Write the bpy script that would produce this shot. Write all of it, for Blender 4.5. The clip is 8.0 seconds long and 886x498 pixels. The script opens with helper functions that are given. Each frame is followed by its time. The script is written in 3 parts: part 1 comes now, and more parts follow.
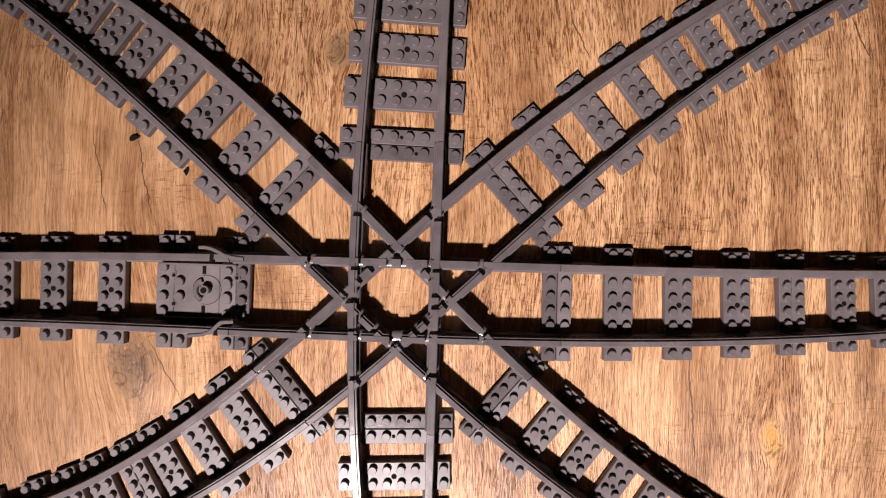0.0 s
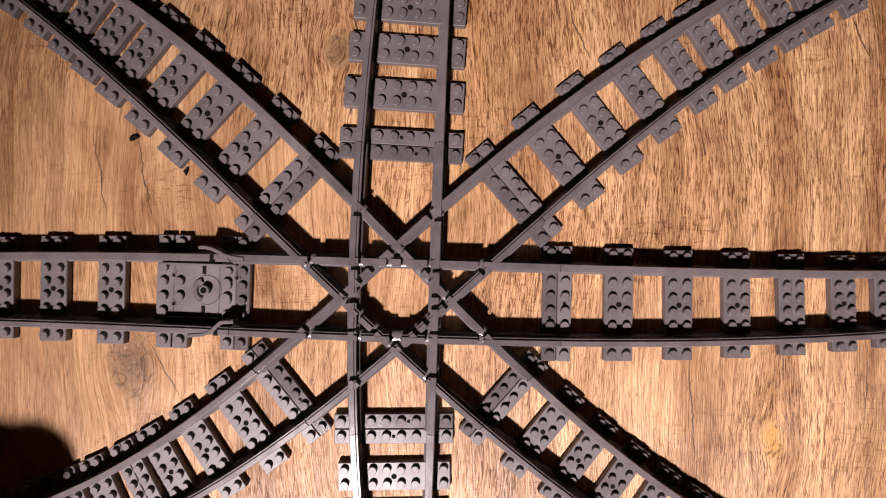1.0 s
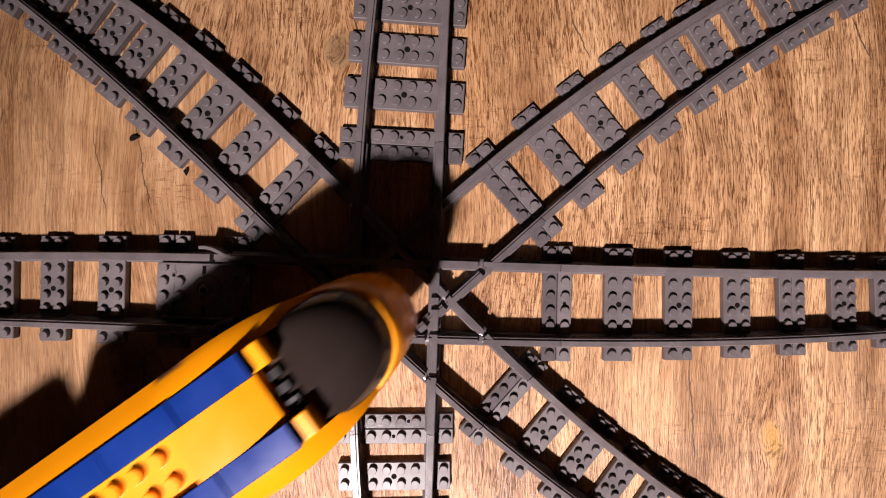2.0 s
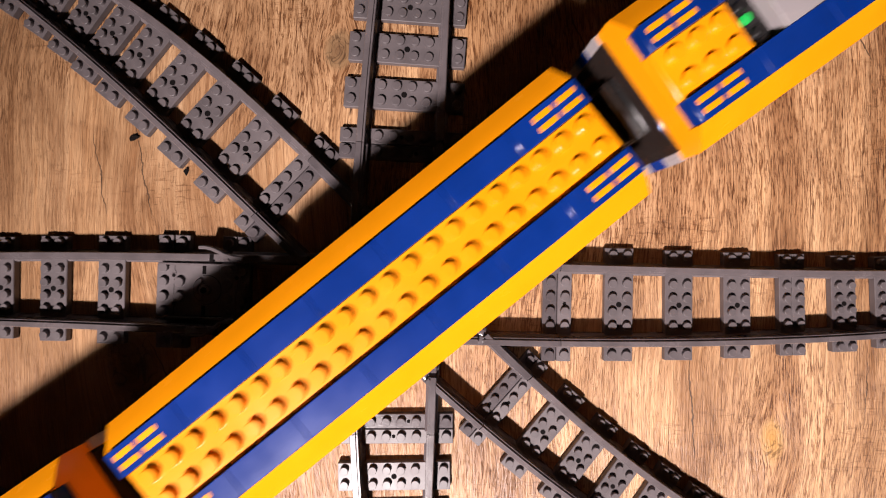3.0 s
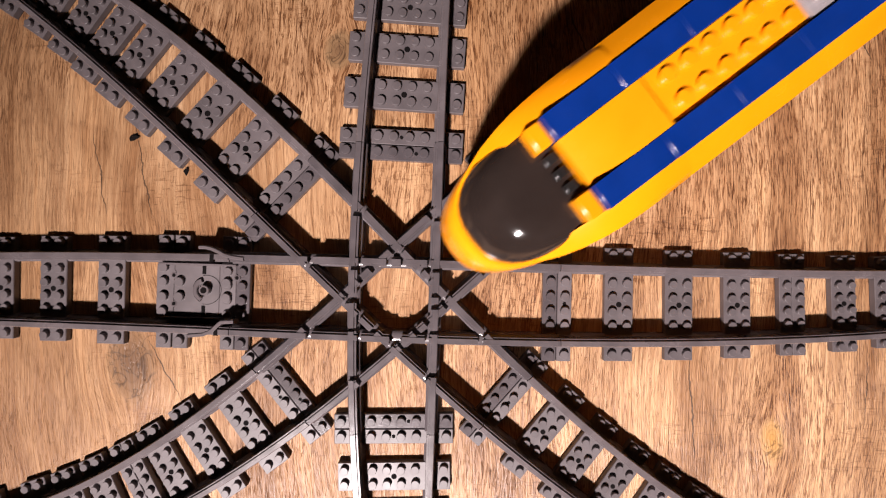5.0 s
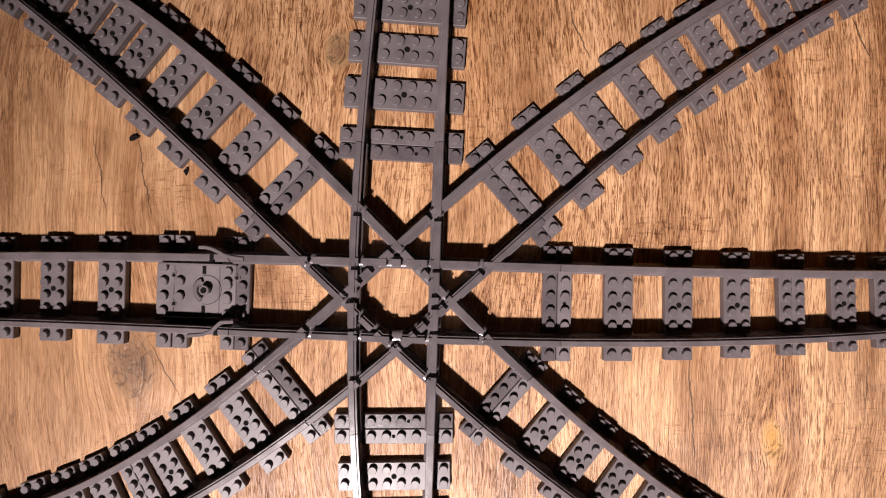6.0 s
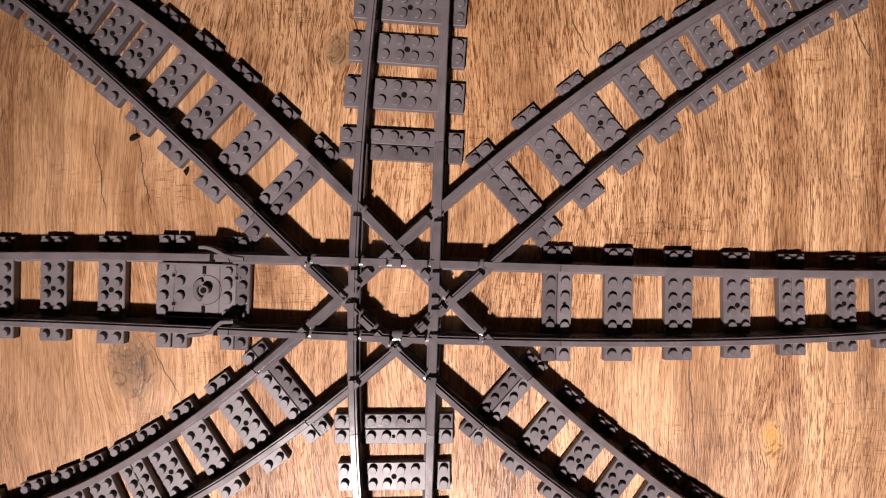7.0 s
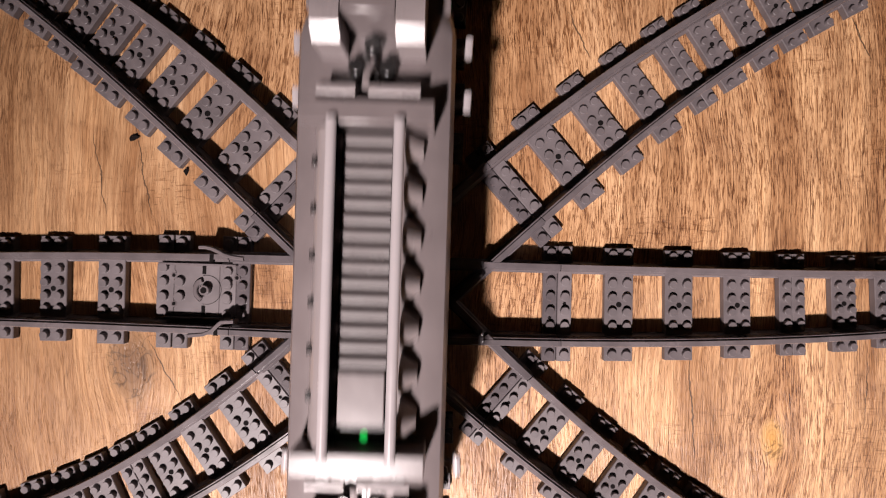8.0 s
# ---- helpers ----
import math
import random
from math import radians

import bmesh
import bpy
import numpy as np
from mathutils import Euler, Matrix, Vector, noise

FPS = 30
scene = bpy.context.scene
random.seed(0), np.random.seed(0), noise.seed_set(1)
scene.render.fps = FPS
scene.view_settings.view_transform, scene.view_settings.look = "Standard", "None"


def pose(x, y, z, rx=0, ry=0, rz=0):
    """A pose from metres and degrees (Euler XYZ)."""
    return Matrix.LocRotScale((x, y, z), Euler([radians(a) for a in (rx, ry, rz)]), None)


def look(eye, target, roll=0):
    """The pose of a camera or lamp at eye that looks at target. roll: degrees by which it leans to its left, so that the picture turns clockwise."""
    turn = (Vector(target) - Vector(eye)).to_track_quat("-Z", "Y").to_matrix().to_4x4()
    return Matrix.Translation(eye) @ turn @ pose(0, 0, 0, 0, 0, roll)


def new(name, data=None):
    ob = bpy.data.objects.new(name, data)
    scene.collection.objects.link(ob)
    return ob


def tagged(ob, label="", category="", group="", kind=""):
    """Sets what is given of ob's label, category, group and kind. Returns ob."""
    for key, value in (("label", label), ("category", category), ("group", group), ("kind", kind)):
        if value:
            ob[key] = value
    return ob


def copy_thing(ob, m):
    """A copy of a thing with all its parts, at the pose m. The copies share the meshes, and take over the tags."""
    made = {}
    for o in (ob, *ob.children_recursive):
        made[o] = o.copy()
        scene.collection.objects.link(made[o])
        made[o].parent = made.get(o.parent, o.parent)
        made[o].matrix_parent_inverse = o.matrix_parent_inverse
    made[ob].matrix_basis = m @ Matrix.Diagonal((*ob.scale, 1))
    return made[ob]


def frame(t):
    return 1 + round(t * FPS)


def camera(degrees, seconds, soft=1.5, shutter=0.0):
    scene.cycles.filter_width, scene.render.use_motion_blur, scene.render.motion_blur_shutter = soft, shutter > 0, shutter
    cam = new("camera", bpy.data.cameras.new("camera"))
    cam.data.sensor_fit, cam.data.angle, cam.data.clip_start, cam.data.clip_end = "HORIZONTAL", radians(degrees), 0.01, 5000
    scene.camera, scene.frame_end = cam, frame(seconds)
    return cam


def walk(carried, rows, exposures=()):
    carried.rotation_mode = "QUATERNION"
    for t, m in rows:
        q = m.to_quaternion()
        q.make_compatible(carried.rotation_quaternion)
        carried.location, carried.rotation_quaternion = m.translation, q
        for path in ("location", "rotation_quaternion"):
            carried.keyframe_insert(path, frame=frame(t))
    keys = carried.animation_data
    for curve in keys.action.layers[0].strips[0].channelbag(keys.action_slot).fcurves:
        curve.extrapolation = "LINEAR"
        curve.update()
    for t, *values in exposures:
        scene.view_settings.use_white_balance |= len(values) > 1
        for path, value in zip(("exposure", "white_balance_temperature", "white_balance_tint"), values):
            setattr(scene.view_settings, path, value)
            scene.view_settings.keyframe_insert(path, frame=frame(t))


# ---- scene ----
H_CAM = 0.205
MM = 0.001
cam = camera(97.06, 8.0, soft=1.15, shutter=0.25)
walk(cam, [(0.0, pose(0, 0, H_CAM)), (8.0, pose(0, 0, H_CAM))])

# ---- light: one warm work lamp that shines down on the floor, a dim room ----
world = bpy.data.worlds.new("world")
scene.world = world
world.use_nodes = True
world.node_tree.nodes["Background"].inputs[0].default_value = (1.0, 0.72, 0.5, 1)
world.node_tree.nodes["Background"].inputs[1].default_value = 0.026
lamp_data = bpy.data.lights.new("work_lamp", "SPOT")
lamp_data.spot_size, lamp_data.spot_blend = radians(35), 1.0
lamp_data.shadow_soft_size = 0.055
lamp_data.energy, lamp_data.color = 362.0, (1.0, 0.87, 0.86)
lamp = new("work_lamp", lamp_data)
lamp.matrix_world = look((-0.41, -1.06, 1.30), (0.01, -0.20, 0.0))
scene.view_settings.exposure = 0.0


# ---- materials ----
def nodes_of(name):
    m = bpy.data.materials.new(name)
    m.use_nodes = True
    t = m.node_tree
    return m, t, t.nodes["Principled BSDF"]


def node(t, kind, **sets):
    n = t.nodes.new(kind)
    for key, value in sets.items():
        n.inputs[key].default_value = value
    return n


def ramp(t, source, stops):
    n = t.nodes.new("ShaderNodeValToRGB")
    while len(n.color_ramp.elements) < len(stops):
        n.color_ramp.elements.new(0.5)
    for e, (at, col) in zip(n.color_ramp.elements, stops):
        e.position, e.color = at, (*col, 1)
    t.links.new(source, n.inputs["Fac"])
    return n


def mixed(t, fac, a, b, blend="MIX"):
    n = t.nodes.new("ShaderNodeMix")
    n.data_type, n.blend_type = "RGBA", blend
    for sock, value in ((n.inputs[0], fac), (n.inputs[6], a), (n.inputs[7], b)):
        if hasattr(value, "links"):
            t.links.new(value, sock)
        else:
            sock.default_value = value
    return n.outputs[2]


def plastic(name, col, rough=0.28, wear=0.12, bump=0.06, coat=0.0):
    """Moulded plastic: a glossy skin with fine scuffs and dust."""
    m, t, b = nodes_of(name)
    co = node(t, "ShaderNodeTexCoord")
    info = node(t, "ShaderNodeObjectInfo")
    n1 = node(t, "ShaderNodeTexNoise", Scale=90.0, Detail=5.0)
    n2 = node(t, "ShaderNodeTexNoise", Scale=1400.0, Detail=2.0)
    t.links.new(co.outputs["Object"], n1.inputs["Vector"])
    t.links.new(co.outputs["Object"], n2.inputs["Vector"])
    low = tuple(c * (1 - wear) for c in col)
    high = tuple(min(1, c * (1 + wear) + 0.01 * wear) for c in col)
    r = ramp(t, n1.outputs["Fac"], [(0.3, low), (0.7, high)])
    vary = node(t, "ShaderNodeMapRange")
    vary.inputs["To Min"].default_value, vary.inputs["To Max"].default_value = 0.93, 1.07
    t.links.new(info.outputs["Random"], vary.inputs["Value"])
    hsv = node(t, "ShaderNodeHueSaturation")
    t.links.new(vary.outputs[0], hsv.inputs["Value"])
    t.links.new(r.outputs[0], hsv.inputs["Color"])
    t.links.new(hsv.outputs[0], b.inputs["Base Color"])
    rr = node(t, "ShaderNodeMapRange")
    rr.inputs["To Min"].default_value, rr.inputs["To Max"].default_value = rough * 0.75, rough * 1.35
    t.links.new(n1.outputs["Fac"], rr.inputs["Value"])
    t.links.new(rr.outputs[0], b.inputs["Roughness"])
    bp = node(t, "ShaderNodeBump", Strength=bump, Distance=0.0004)
    t.links.new(n2.outputs["Fac"], bp.inputs["Height"])
    t.links.new(bp.outputs[0], b.inputs["Normal"])
    b.inputs["Coat Weight"].default_value = coat
    return m


def wood_floor_material():
    """Weathered oak: grain along y that flows round knots, short dark pores, saw marks across, cracks."""
    m, t, b = nodes_of("oak_floor")
    co = node(t, "ShaderNodeTexCoord")

    def vec(op, a, bb):
        n = node(t, "ShaderNodeVectorMath")
        n.operation = op
        for sock, value in zip(n.inputs, (a, bb)):
            if hasattr(value, "links"):
                t.links.new(value, sock)
            else:
                sock.default_value = value
        return n.outputs["Value"] if op in ("LENGTH", "DISTANCE") else n.outputs[0]

    def num(op, a, bb=0.0, cc=0.0):
        n = node(t, "ShaderNodeMath")
        n.operation = op
        for sock, value in zip(n.inputs, (a, bb, cc)):
            if hasattr(value, "links"):
                t.links.new(value, sock)
            else:
                sock.default_value = value
        return n.outputs[0]

    def noise_at(source, sx, sy, detail, distort=0.0, shift=0.0, rough=0.6):
        mp = node(t, "ShaderNodeMapping")
        mp.inputs["Scale"].default_value = (sx, sy, 1)
        mp.inputs["Location"].default_value = (shift, shift * 0.7, shift * 0.3)
        t.links.new(source, mp.inputs["Vector"])
        n = node(t, "ShaderNodeTexNoise", Scale=1.0, Detail=detail, Distortion=distort, Roughness=rough)
        t.links.new(mp.outputs[0], n.inputs["Vector"])
        return n.outputs["Fac"]

    flat = co.outputs["Object"]
    warp = node(t, "ShaderNodeTexNoise", Scale=7.0, Detail=2.0)
    t.links.new(flat, warp.inputs["Vector"])
    reach2 = vec("LENGTH", vec("MULTIPLY", flat, (1, 1, 0)), (0, 0, 0))
    spread = num("MULTIPLY", num("POWER", num("MINIMUM", reach2, 0.4), 2.0), 3.6)
    fan = node(t, "ShaderNodeVectorMath")
    fan.operation = "SCALE"
    t.links.new(vec("MULTIPLY", flat, (1, 0, 0)), fan.inputs[0])
    t.links.new(spread, fan.inputs["Scale"])
    bowed = vec("ADD", flat, fan.outputs[0])
    bent = vec("ADD", bowed, vec("MULTIPLY", vec("SUBTRACT", warp.outputs["Color"], (0.5, 0.5, 0.5)), (0.03, 0.0, 0.0)))
    knots = ((-0.1655, -0.059, 0.019), (0.175, -0.100, 0.011), (-0.056, 0.104, 0.010))
    cores = []
    for x, y, r in knots:
        off = vec("SUBTRACT", bent, (x * (1 + 3.6 * (x * x + y * y)), y, 0))
        near = vec("LENGTH", vec("MULTIPLY", off, (1.0, 0.8, 0)), (0, 0, 0))
        cores.append((near, r))
        fall = num("EXPONENT", num("MULTIPLY", num("POWER", num("DIVIDE", near, r * 1.5), 2.0), -1.0))
        push = vec("MULTIPLY", vec("MULTIPLY", off, (-0.85, 0, 0)), (1, 1, 1))
        sc = node(t, "ShaderNodeVectorMath")
        sc.operation = "SCALE"
        t.links.new(push, sc.inputs[0])
        t.links.new(fall, sc.inputs["Scale"])
        bent = vec("ADD", bent, sc.outputs[0])
    tone = noise_at(bent, 16, 1.6, 3.0, 0, 0.0)
    board = noise_at(bent, 45, 2.5, 4.0, 0.4, 3.1)
    fibre = noise_at(bent, 620, 22, 4.0, 0.3, 7.7)
    pore = noise_at(bent, 1500, 150, 3.0, 0.5, 5.3, 0.6)
    pore2 = noise_at(bent, 1000, 75, 3.0, 0.6, 9.1, 0.6)
    hair = noise_at(bent, 2600, 55, 2.0, 0.2, 15.7, 0.5)
    crack = noise_at(bent, 95, 5, 5.0, 0.8, 12.3)
    patch = noise_at(flat, 12, 12, 4.0, 0.0, 21.0)
    saw = noise_at(flat, 130, 900, 3.0, 0.8, 31.0)
    sawmask = noise_at(flat, 14, 20, 3.0, 0.0, 41.0)
    grime = noise_at(flat, 40, 26, 6.0, 0.6, 51.0)
    c1 = ramp(t, tone, [(0.32, (0.39, 0.222, 0.110)), (0.52, (0.53, 0.330, 0.180)), (0.7, (0.61, 0.400, 0.232))])
    c2 = ramp(t, board, [(0.36, (0.66, 0.57, 0.50)), (0.55, (1, 1, 1)), (0.72, (1.12, 1.06, 0.98))])
    c3 = ramp(t, fibre, [(0.34, (0.70, 0.63, 0.57)), (0.55, (1.04, 1.04, 1.04))])
    c4 = ramp(t, pore, [(0.42, (0.46, 0.35, 0.27)), (0.48, (1.02, 1.02, 1.02))])
    c8 = ramp(t, pore2, [(0.375, (0.34, 0.24, 0.18)), (0.42, (1.02, 1.02, 1.02))])
    c9 = ramp(t, hair, [(0.38, (0.76, 0.69, 0.63)), (0.52, (1.03, 1.03, 1.03))])
    c10 = ramp(t, noise_at(bent, 26, 9, 4.0, 0.6, 71.0), [(0.34, (0.70, 0.63, 0.56)), (0.52, (0.97, 0.95, 0.93)), (0.68, (1.08, 1.07, 1.04))])
    c5 = ramp(t, crack, [(0.27, (0.10, 0.06, 0.04)), (0.29, (1, 1, 1))])
    c6 = ramp(t, grime, [(0.34, (0.58, 0.50, 0.45)), (0.5, (1, 1, 1))])
    c7 = ramp(t, saw, [(0.36, (0.5, 0.41, 0.35)), (0.43, (1, 1, 1))])
    axes = node(t, "ShaderNodeSeparateXYZ")
    t.links.new(flat, axes.inputs[0])
    coarse = num("ADD", num("MULTIPLY_ADD", axes.outputs["X"], 0.55, patch), num("MULTIPLY", axes.outputs["Y"], 0.5))
    some = ramp(t, coarse, [(0.38, (0.10, 0.10, 0.10)), (0.62, (1, 1, 1))])
    # tone across x: darkest at the left, rising in steps, palest at the right
    boards = ramp(t, num("ADD", num("MULTIPLY_ADD", axes.outputs["X"], 1.0, 0.5), num("MULTIPLY", num("SUBTRACT", board, 0.5), 0.03)),
                  [(0.0, (0.78, 0.76, 0.74)), (0.297, (0.80, 0.77, 0.74)), (0.303, (0.86, 0.84, 0.82)), (0.40, (0.90, 0.89, 0.88)), (0.47, (1, 1, 1)), (0.655, (1.05, 1.05, 1.05)), (0.662, (1.14, 1.16, 1.16)), (1.0, (1.12, 1.12, 1.1))])
    sawn = ramp(t, sawmask, [(0.52, (0, 0, 0)), (0.64, (0.8, 0.8, 0.8))])
    col = mixed(t, 0.9, c1.outputs[0], c2.outputs[0], "MULTIPLY")
    col = mixed(t, 1.0, col, boards.outputs[0], "MULTIPLY")
    col = mixed(t, 0.85, col, c3.outputs[0], "MULTIPLY")
    col = mixed(t, some.outputs[0], col, mixed(t, 1.0, col, c4.outputs[0], "MULTIPLY"))
    col = mixed(t, some.outputs[0], col, mixed(t, 0.9, col, c8.outputs[0], "MULTIPLY"))
    col = mixed(t, 0.8, col, c9.outputs[0], "MULTIPLY")
    col = mixed(t, 0.95, col, c5.outputs[0], "MULTIPLY")
    col = mixed(t, 0.9, col, c10.outputs[0], "MULTIPLY")
    col = mixed(t, 0.6, col, c6.outputs[0], "MULTIPLY")
    col = mixed(t, sawn.outputs[0], col, mixed(t, 1.0, col, c7.outputs[0], "MULTIPLY"))
    # hearts of the knots: rings, a darker or a paler core, radial splits
    for (near, r), (core, rim) in zip(cores, (((0.12, 0.062, 0.030), (0.25, 0.140, 0.068)), ((0.50, 0.27, 0.085), (0.50, 0.30, 0.13)), ((0.16, 0.09, 0.045), (0.28, 0.17, 0.085)))):
        wob = num("ADD", num("DIVIDE", near, r), num("MULTIPLY", num("SUBTRACT", patch, 0.5), 0.55))
        inside = ramp(t, wob, [(0.70, (0.92, 0.92, 0.92)), (1.05, (0, 0, 0))])
        ring = num("FRACT", num("MULTIPLY", num("ADD", wob, num("MULTIPLY", grime, 0.25)), 5.5))
        rings = ramp(t, ring, [(0.0, (0.62, 0.54, 0.48)), (0.25, (1, 1, 1)), (1.0, (0.9, 0.88, 0.86))])
        heart = ramp(t, wob, [(0.15, core), (0.85, rim)])
        body = mixed(t, 0.8, heart.outputs[0], rings.outputs[0], "MULTIPLY")
        split = ramp(t, noise_at(flat, 75, 60, 2.0, 1.2, r * 900), [(0.470, (1, 1, 1)), (0.495, (0.10, 0.06, 0.045)), (0.520, (1, 1, 1))])
        body = mixed(t, 0.75, body, split.outputs[0], "MULTIPLY")
        col = mixed(t, inside.outputs[0], col, body)
    # long drying cracks: from (x, y) to (x, y)
    xyz = node(t, "ShaderNodeSeparateXYZ")
    t.links.new(flat, xyz.inputs[0])
    wave = num("MULTIPLY", num("SUBTRACT", noise_at(flat, 60, 90, 4.0, 0.0, 61.0), 0.5), 0.006)
    for xa, ya, xb, yb, wide in ((0.0654, 0.1246, 0.0772, 0.0994, 0.0005), (0.2119, 0.1246, 0.2252, 0.0979, 0.0005), (-0.184, 0.0648, -0.175, 0.0127, 0.0003),
                                 (-0.162, 0.0707, -0.152, 0.0127, 0.00035), (0.1287, -0.0539, 0.1314, -0.1148, 0.0004), (-0.155, -0.046, -0.136, -0.081, 0.0004), (0.2225, -0.0527, 0.2207, -0.0935, 0.0003)):
        k = (xb - xa) / (yb - ya)
        line_x = num("ADD", num("MULTIPLY_ADD", num("SUBTRACT", xyz.outputs["Y"], ya), k, xa), wave)
        away = num("ABSOLUTE", num("SUBTRACT", xyz.outputs["X"], line_x))
        along = num("ABSOLUTE", num("SUBTRACT", xyz.outputs["Y"], (ya + yb) / 2))
        thin = num("MULTIPLY", wide, num("MAXIMUM", 0.0, num("SUBTRACT", 1.0, num("POWER", num("DIVIDE", along, abs(ya - yb) / 2), 2.0))))
        cut = num("LESS_THAN", away, thin)
        col = mixed(t, num("MULTIPLY", cut, 0.85), col, (0.045, 0.025, 0.015, 1))
    t.links.new(col, b.inputs["Base Color"])
    rr = node(t, "ShaderNodeMapRange")
    rr.inputs["To Min"].default_value, rr.inputs["To Max"].default_value = 0.34, 0.56
    t.links.new(fibre, rr.inputs["Value"])
    t.links.new(rr.outputs[0], b.inputs["Roughness"])
    high = num("ADD", num("ADD", num("MULTIPLY", fibre, 0.5), num("MULTIPLY", hair, 0.5)), num("MINIMUM", num("MULTIPLY", pore, 2.0), 0.9))
    bp = node(t, "ShaderNodeBump", Strength=0.8, Distance=0.001)
    t.links.new(high, bp.inputs["Height"])
    t.links.new(bp.outputs[0], b.inputs["Normal"])
    return m


GREY = plastic("dark_bluish_grey_plastic", (0.098, 0.083, 0.086), 0.44, 0.16, 0.05)
GREY_RAIL = plastic("grey_rail_plastic", (0.104, 0.088, 0.091), 0.25, 0.18)
GREY_PRINT = plastic("printed_grey_plastic", (0.084, 0.072, 0.076), 0.20, 0.2, 0.12)
YELLOW = plastic("bright_yellow_plastic", (0.86, 0.30, 0.003), 0.24, 0.04, 0.02)
BLUE = plastic("blue_plastic", (0.002, 0.024, 0.18), 0.2, 0.10, 0.02)
WHITE = plastic("white_plastic", (0.31, 0.28, 0.285), 0.25, 0.04, 0.02)
LIGHT_GREY = plastic("light_grey_plastic", (0.22, 0.19, 0.19), 0.28, 0.06, 0.02)
MID_GREY = plastic("loco_grey_plastic", (0.140, 0.117, 0.117), 0.3, 0.08, 0.03)
BLACK = plastic("black_plastic", (0.012, 0.011, 0.011), 0.25, 0.2, 0.03)
GREEN = plastic("bright_green_plastic", (0.003, 0.165, 0.050), 0.22, 0.08, 0.02)
SMOKE = plastic("smoked_clear_plastic", (0.020, 0.014, 0.012), 0.08, 0.1, 0.0)
CLEAR = plastic("clear_pale_plastic", (0.62, 0.60, 0.58), 0.12, 0.05, 0.0)
STEEL = plastic("wheel_steel", (0.35, 0.34, 0.33), 0.3, 0.15)
GLASS, _t, _b = nodes_of("clear_glazing")
_b.inputs["Transmission Weight"].default_value, _b.inputs["Roughness"].default_value, _b.inputs["IOR"].default_value = 1.0, 0.03, 1.3
GREEN_GLOW, _t, _b = nodes_of("lit_green_clear_plastic")
_b.inputs["Base Color"].default_value = (0.003, 0.10, 0.02, 1)
_b.inputs["Emission Color"].default_value = (0.02, 0.8, 0.12, 1)
_b.inputs["Emission Strength"].default_value = 0.7
RIB_GREY = plastic("ribbed_grey_plastic", (0.105, 0.089, 0.089), 0.5, 0.08, 0.03)
# near-black: paints shade into holes, grooves, slots and gaps; also the crumbs' dirt
SHADE_DIRT = plastic("hole_shade_and_crumb_dirt", (0.006, 0.005, 0.005), 0.9, 0.1, 0.0)
SHADE_DIRT.node_tree.nodes["Principled BSDF"].inputs["Specular IOR Level"].default_value = 0.05
GREEN_DARK = plastic("unlit_clear_green_plastic", (0.002, 0.035, 0.012), 0.1, 0.1, 0.0)
OAK = wood_floor_material()
WALL = plastic("matt_wall_paint", (0.78, 0.75, 0.71), 0.8, 0.05, 0.05)


# ---- mesh helpers ----
def softened(me):
    """Round faces shade smooth, edges past 35 degrees stay crisp."""
    me.shade_smooth()
    me.set_sharp_from_angle(angle=radians(35))


def part(name, bm, material, parent=None, label=""):
    me = bpy.data.meshes.new(name)
    bm.normal_update()
    bm.to_mesh(me)
    bm.free()
    me.materials.append(material)
    softened(me)
    ob = new(name, me)
    ob.parent = parent
    if label:
        tagged(ob, label)
    return ob


def box(bm, x0, x1, y0, y1, z0, z1, bev=0.25):
    """A box in millimetres with a small bevel."""
    ret = bmesh.ops.create_cube(bm, size=1.0)
    vs = ret["verts"]
    for v in vs:
        v.co = Vector(((x0 + x1) / 2 + v.co.x * (x1 - x0), (y0 + y1) / 2 + v.co.y * (y1 - y0), (z0 + z1) / 2 + v.co.z * (z1 - z0))) * MM
    if bev:
        es = list({e for v in vs for e in v.link_edges})
        bmesh.ops.bevel(bm, geom=es, offset=bev * MM, segments=1, affect="EDGES")


def disc(bm, x, y, z0, z1, r, n=16, r2=None, axis="z", bev=True):
    """A round post in millimetres, its upper rim softened."""
    r2 = r if r2 is None else r2
    rings = [(r, z0), (r2, z1 - (0.2 if bev else 0)), (r2 - (0.22 if bev else 0), z1)]
    loops = []
    for rad, z in rings:
        loop = []
        for i in range(n):
            a = 2 * math.pi * i / n
            p = (x + rad * math.cos(a), y + rad * math.sin(a), z)
            if axis == "x":
                p = (z, x + rad * math.cos(a), y + rad * math.sin(a))
            if axis == "y":
                p = (x + rad * math.cos(a), z, y + rad * math.sin(a))
            loop.append(bm.verts.new(Vector(p) * MM))
        loops.append(loop)
    for a, b in zip(loops, loops[1:]):
        for i in range(n):
            bm.faces.new((a[i], a[(i + 1) % n], b[(i + 1) % n], b[i]))
    bm.faces.new(loops[-1])
    bm.faces.new(list(reversed(loops[0])))


def stud(bm, x, y, z):
    disc(bm, x, y, z - 0.2, z + 1.7, 2.4, 16)


def loft(bm, rings, close=True, caps=True):
    """Skin through rings of points in millimetres."""
    vs = [[bm.verts.new(Vector(p) * MM) for p in ring] for ring in rings]
    n = len(vs[0])
    for a, b in zip(vs, vs[1:]):
        for i in range(n if close else n - 1):
            bm.faces.new((a[i], a[(i + 1) % n], b[(i + 1) % n], b[i]))
    if caps:
        bm.faces.new(list(reversed(vs[0])))
        bm.faces.new(vs[-1])
    bmesh.ops.recalc_face_normals(bm, faces=bm.faces[:])


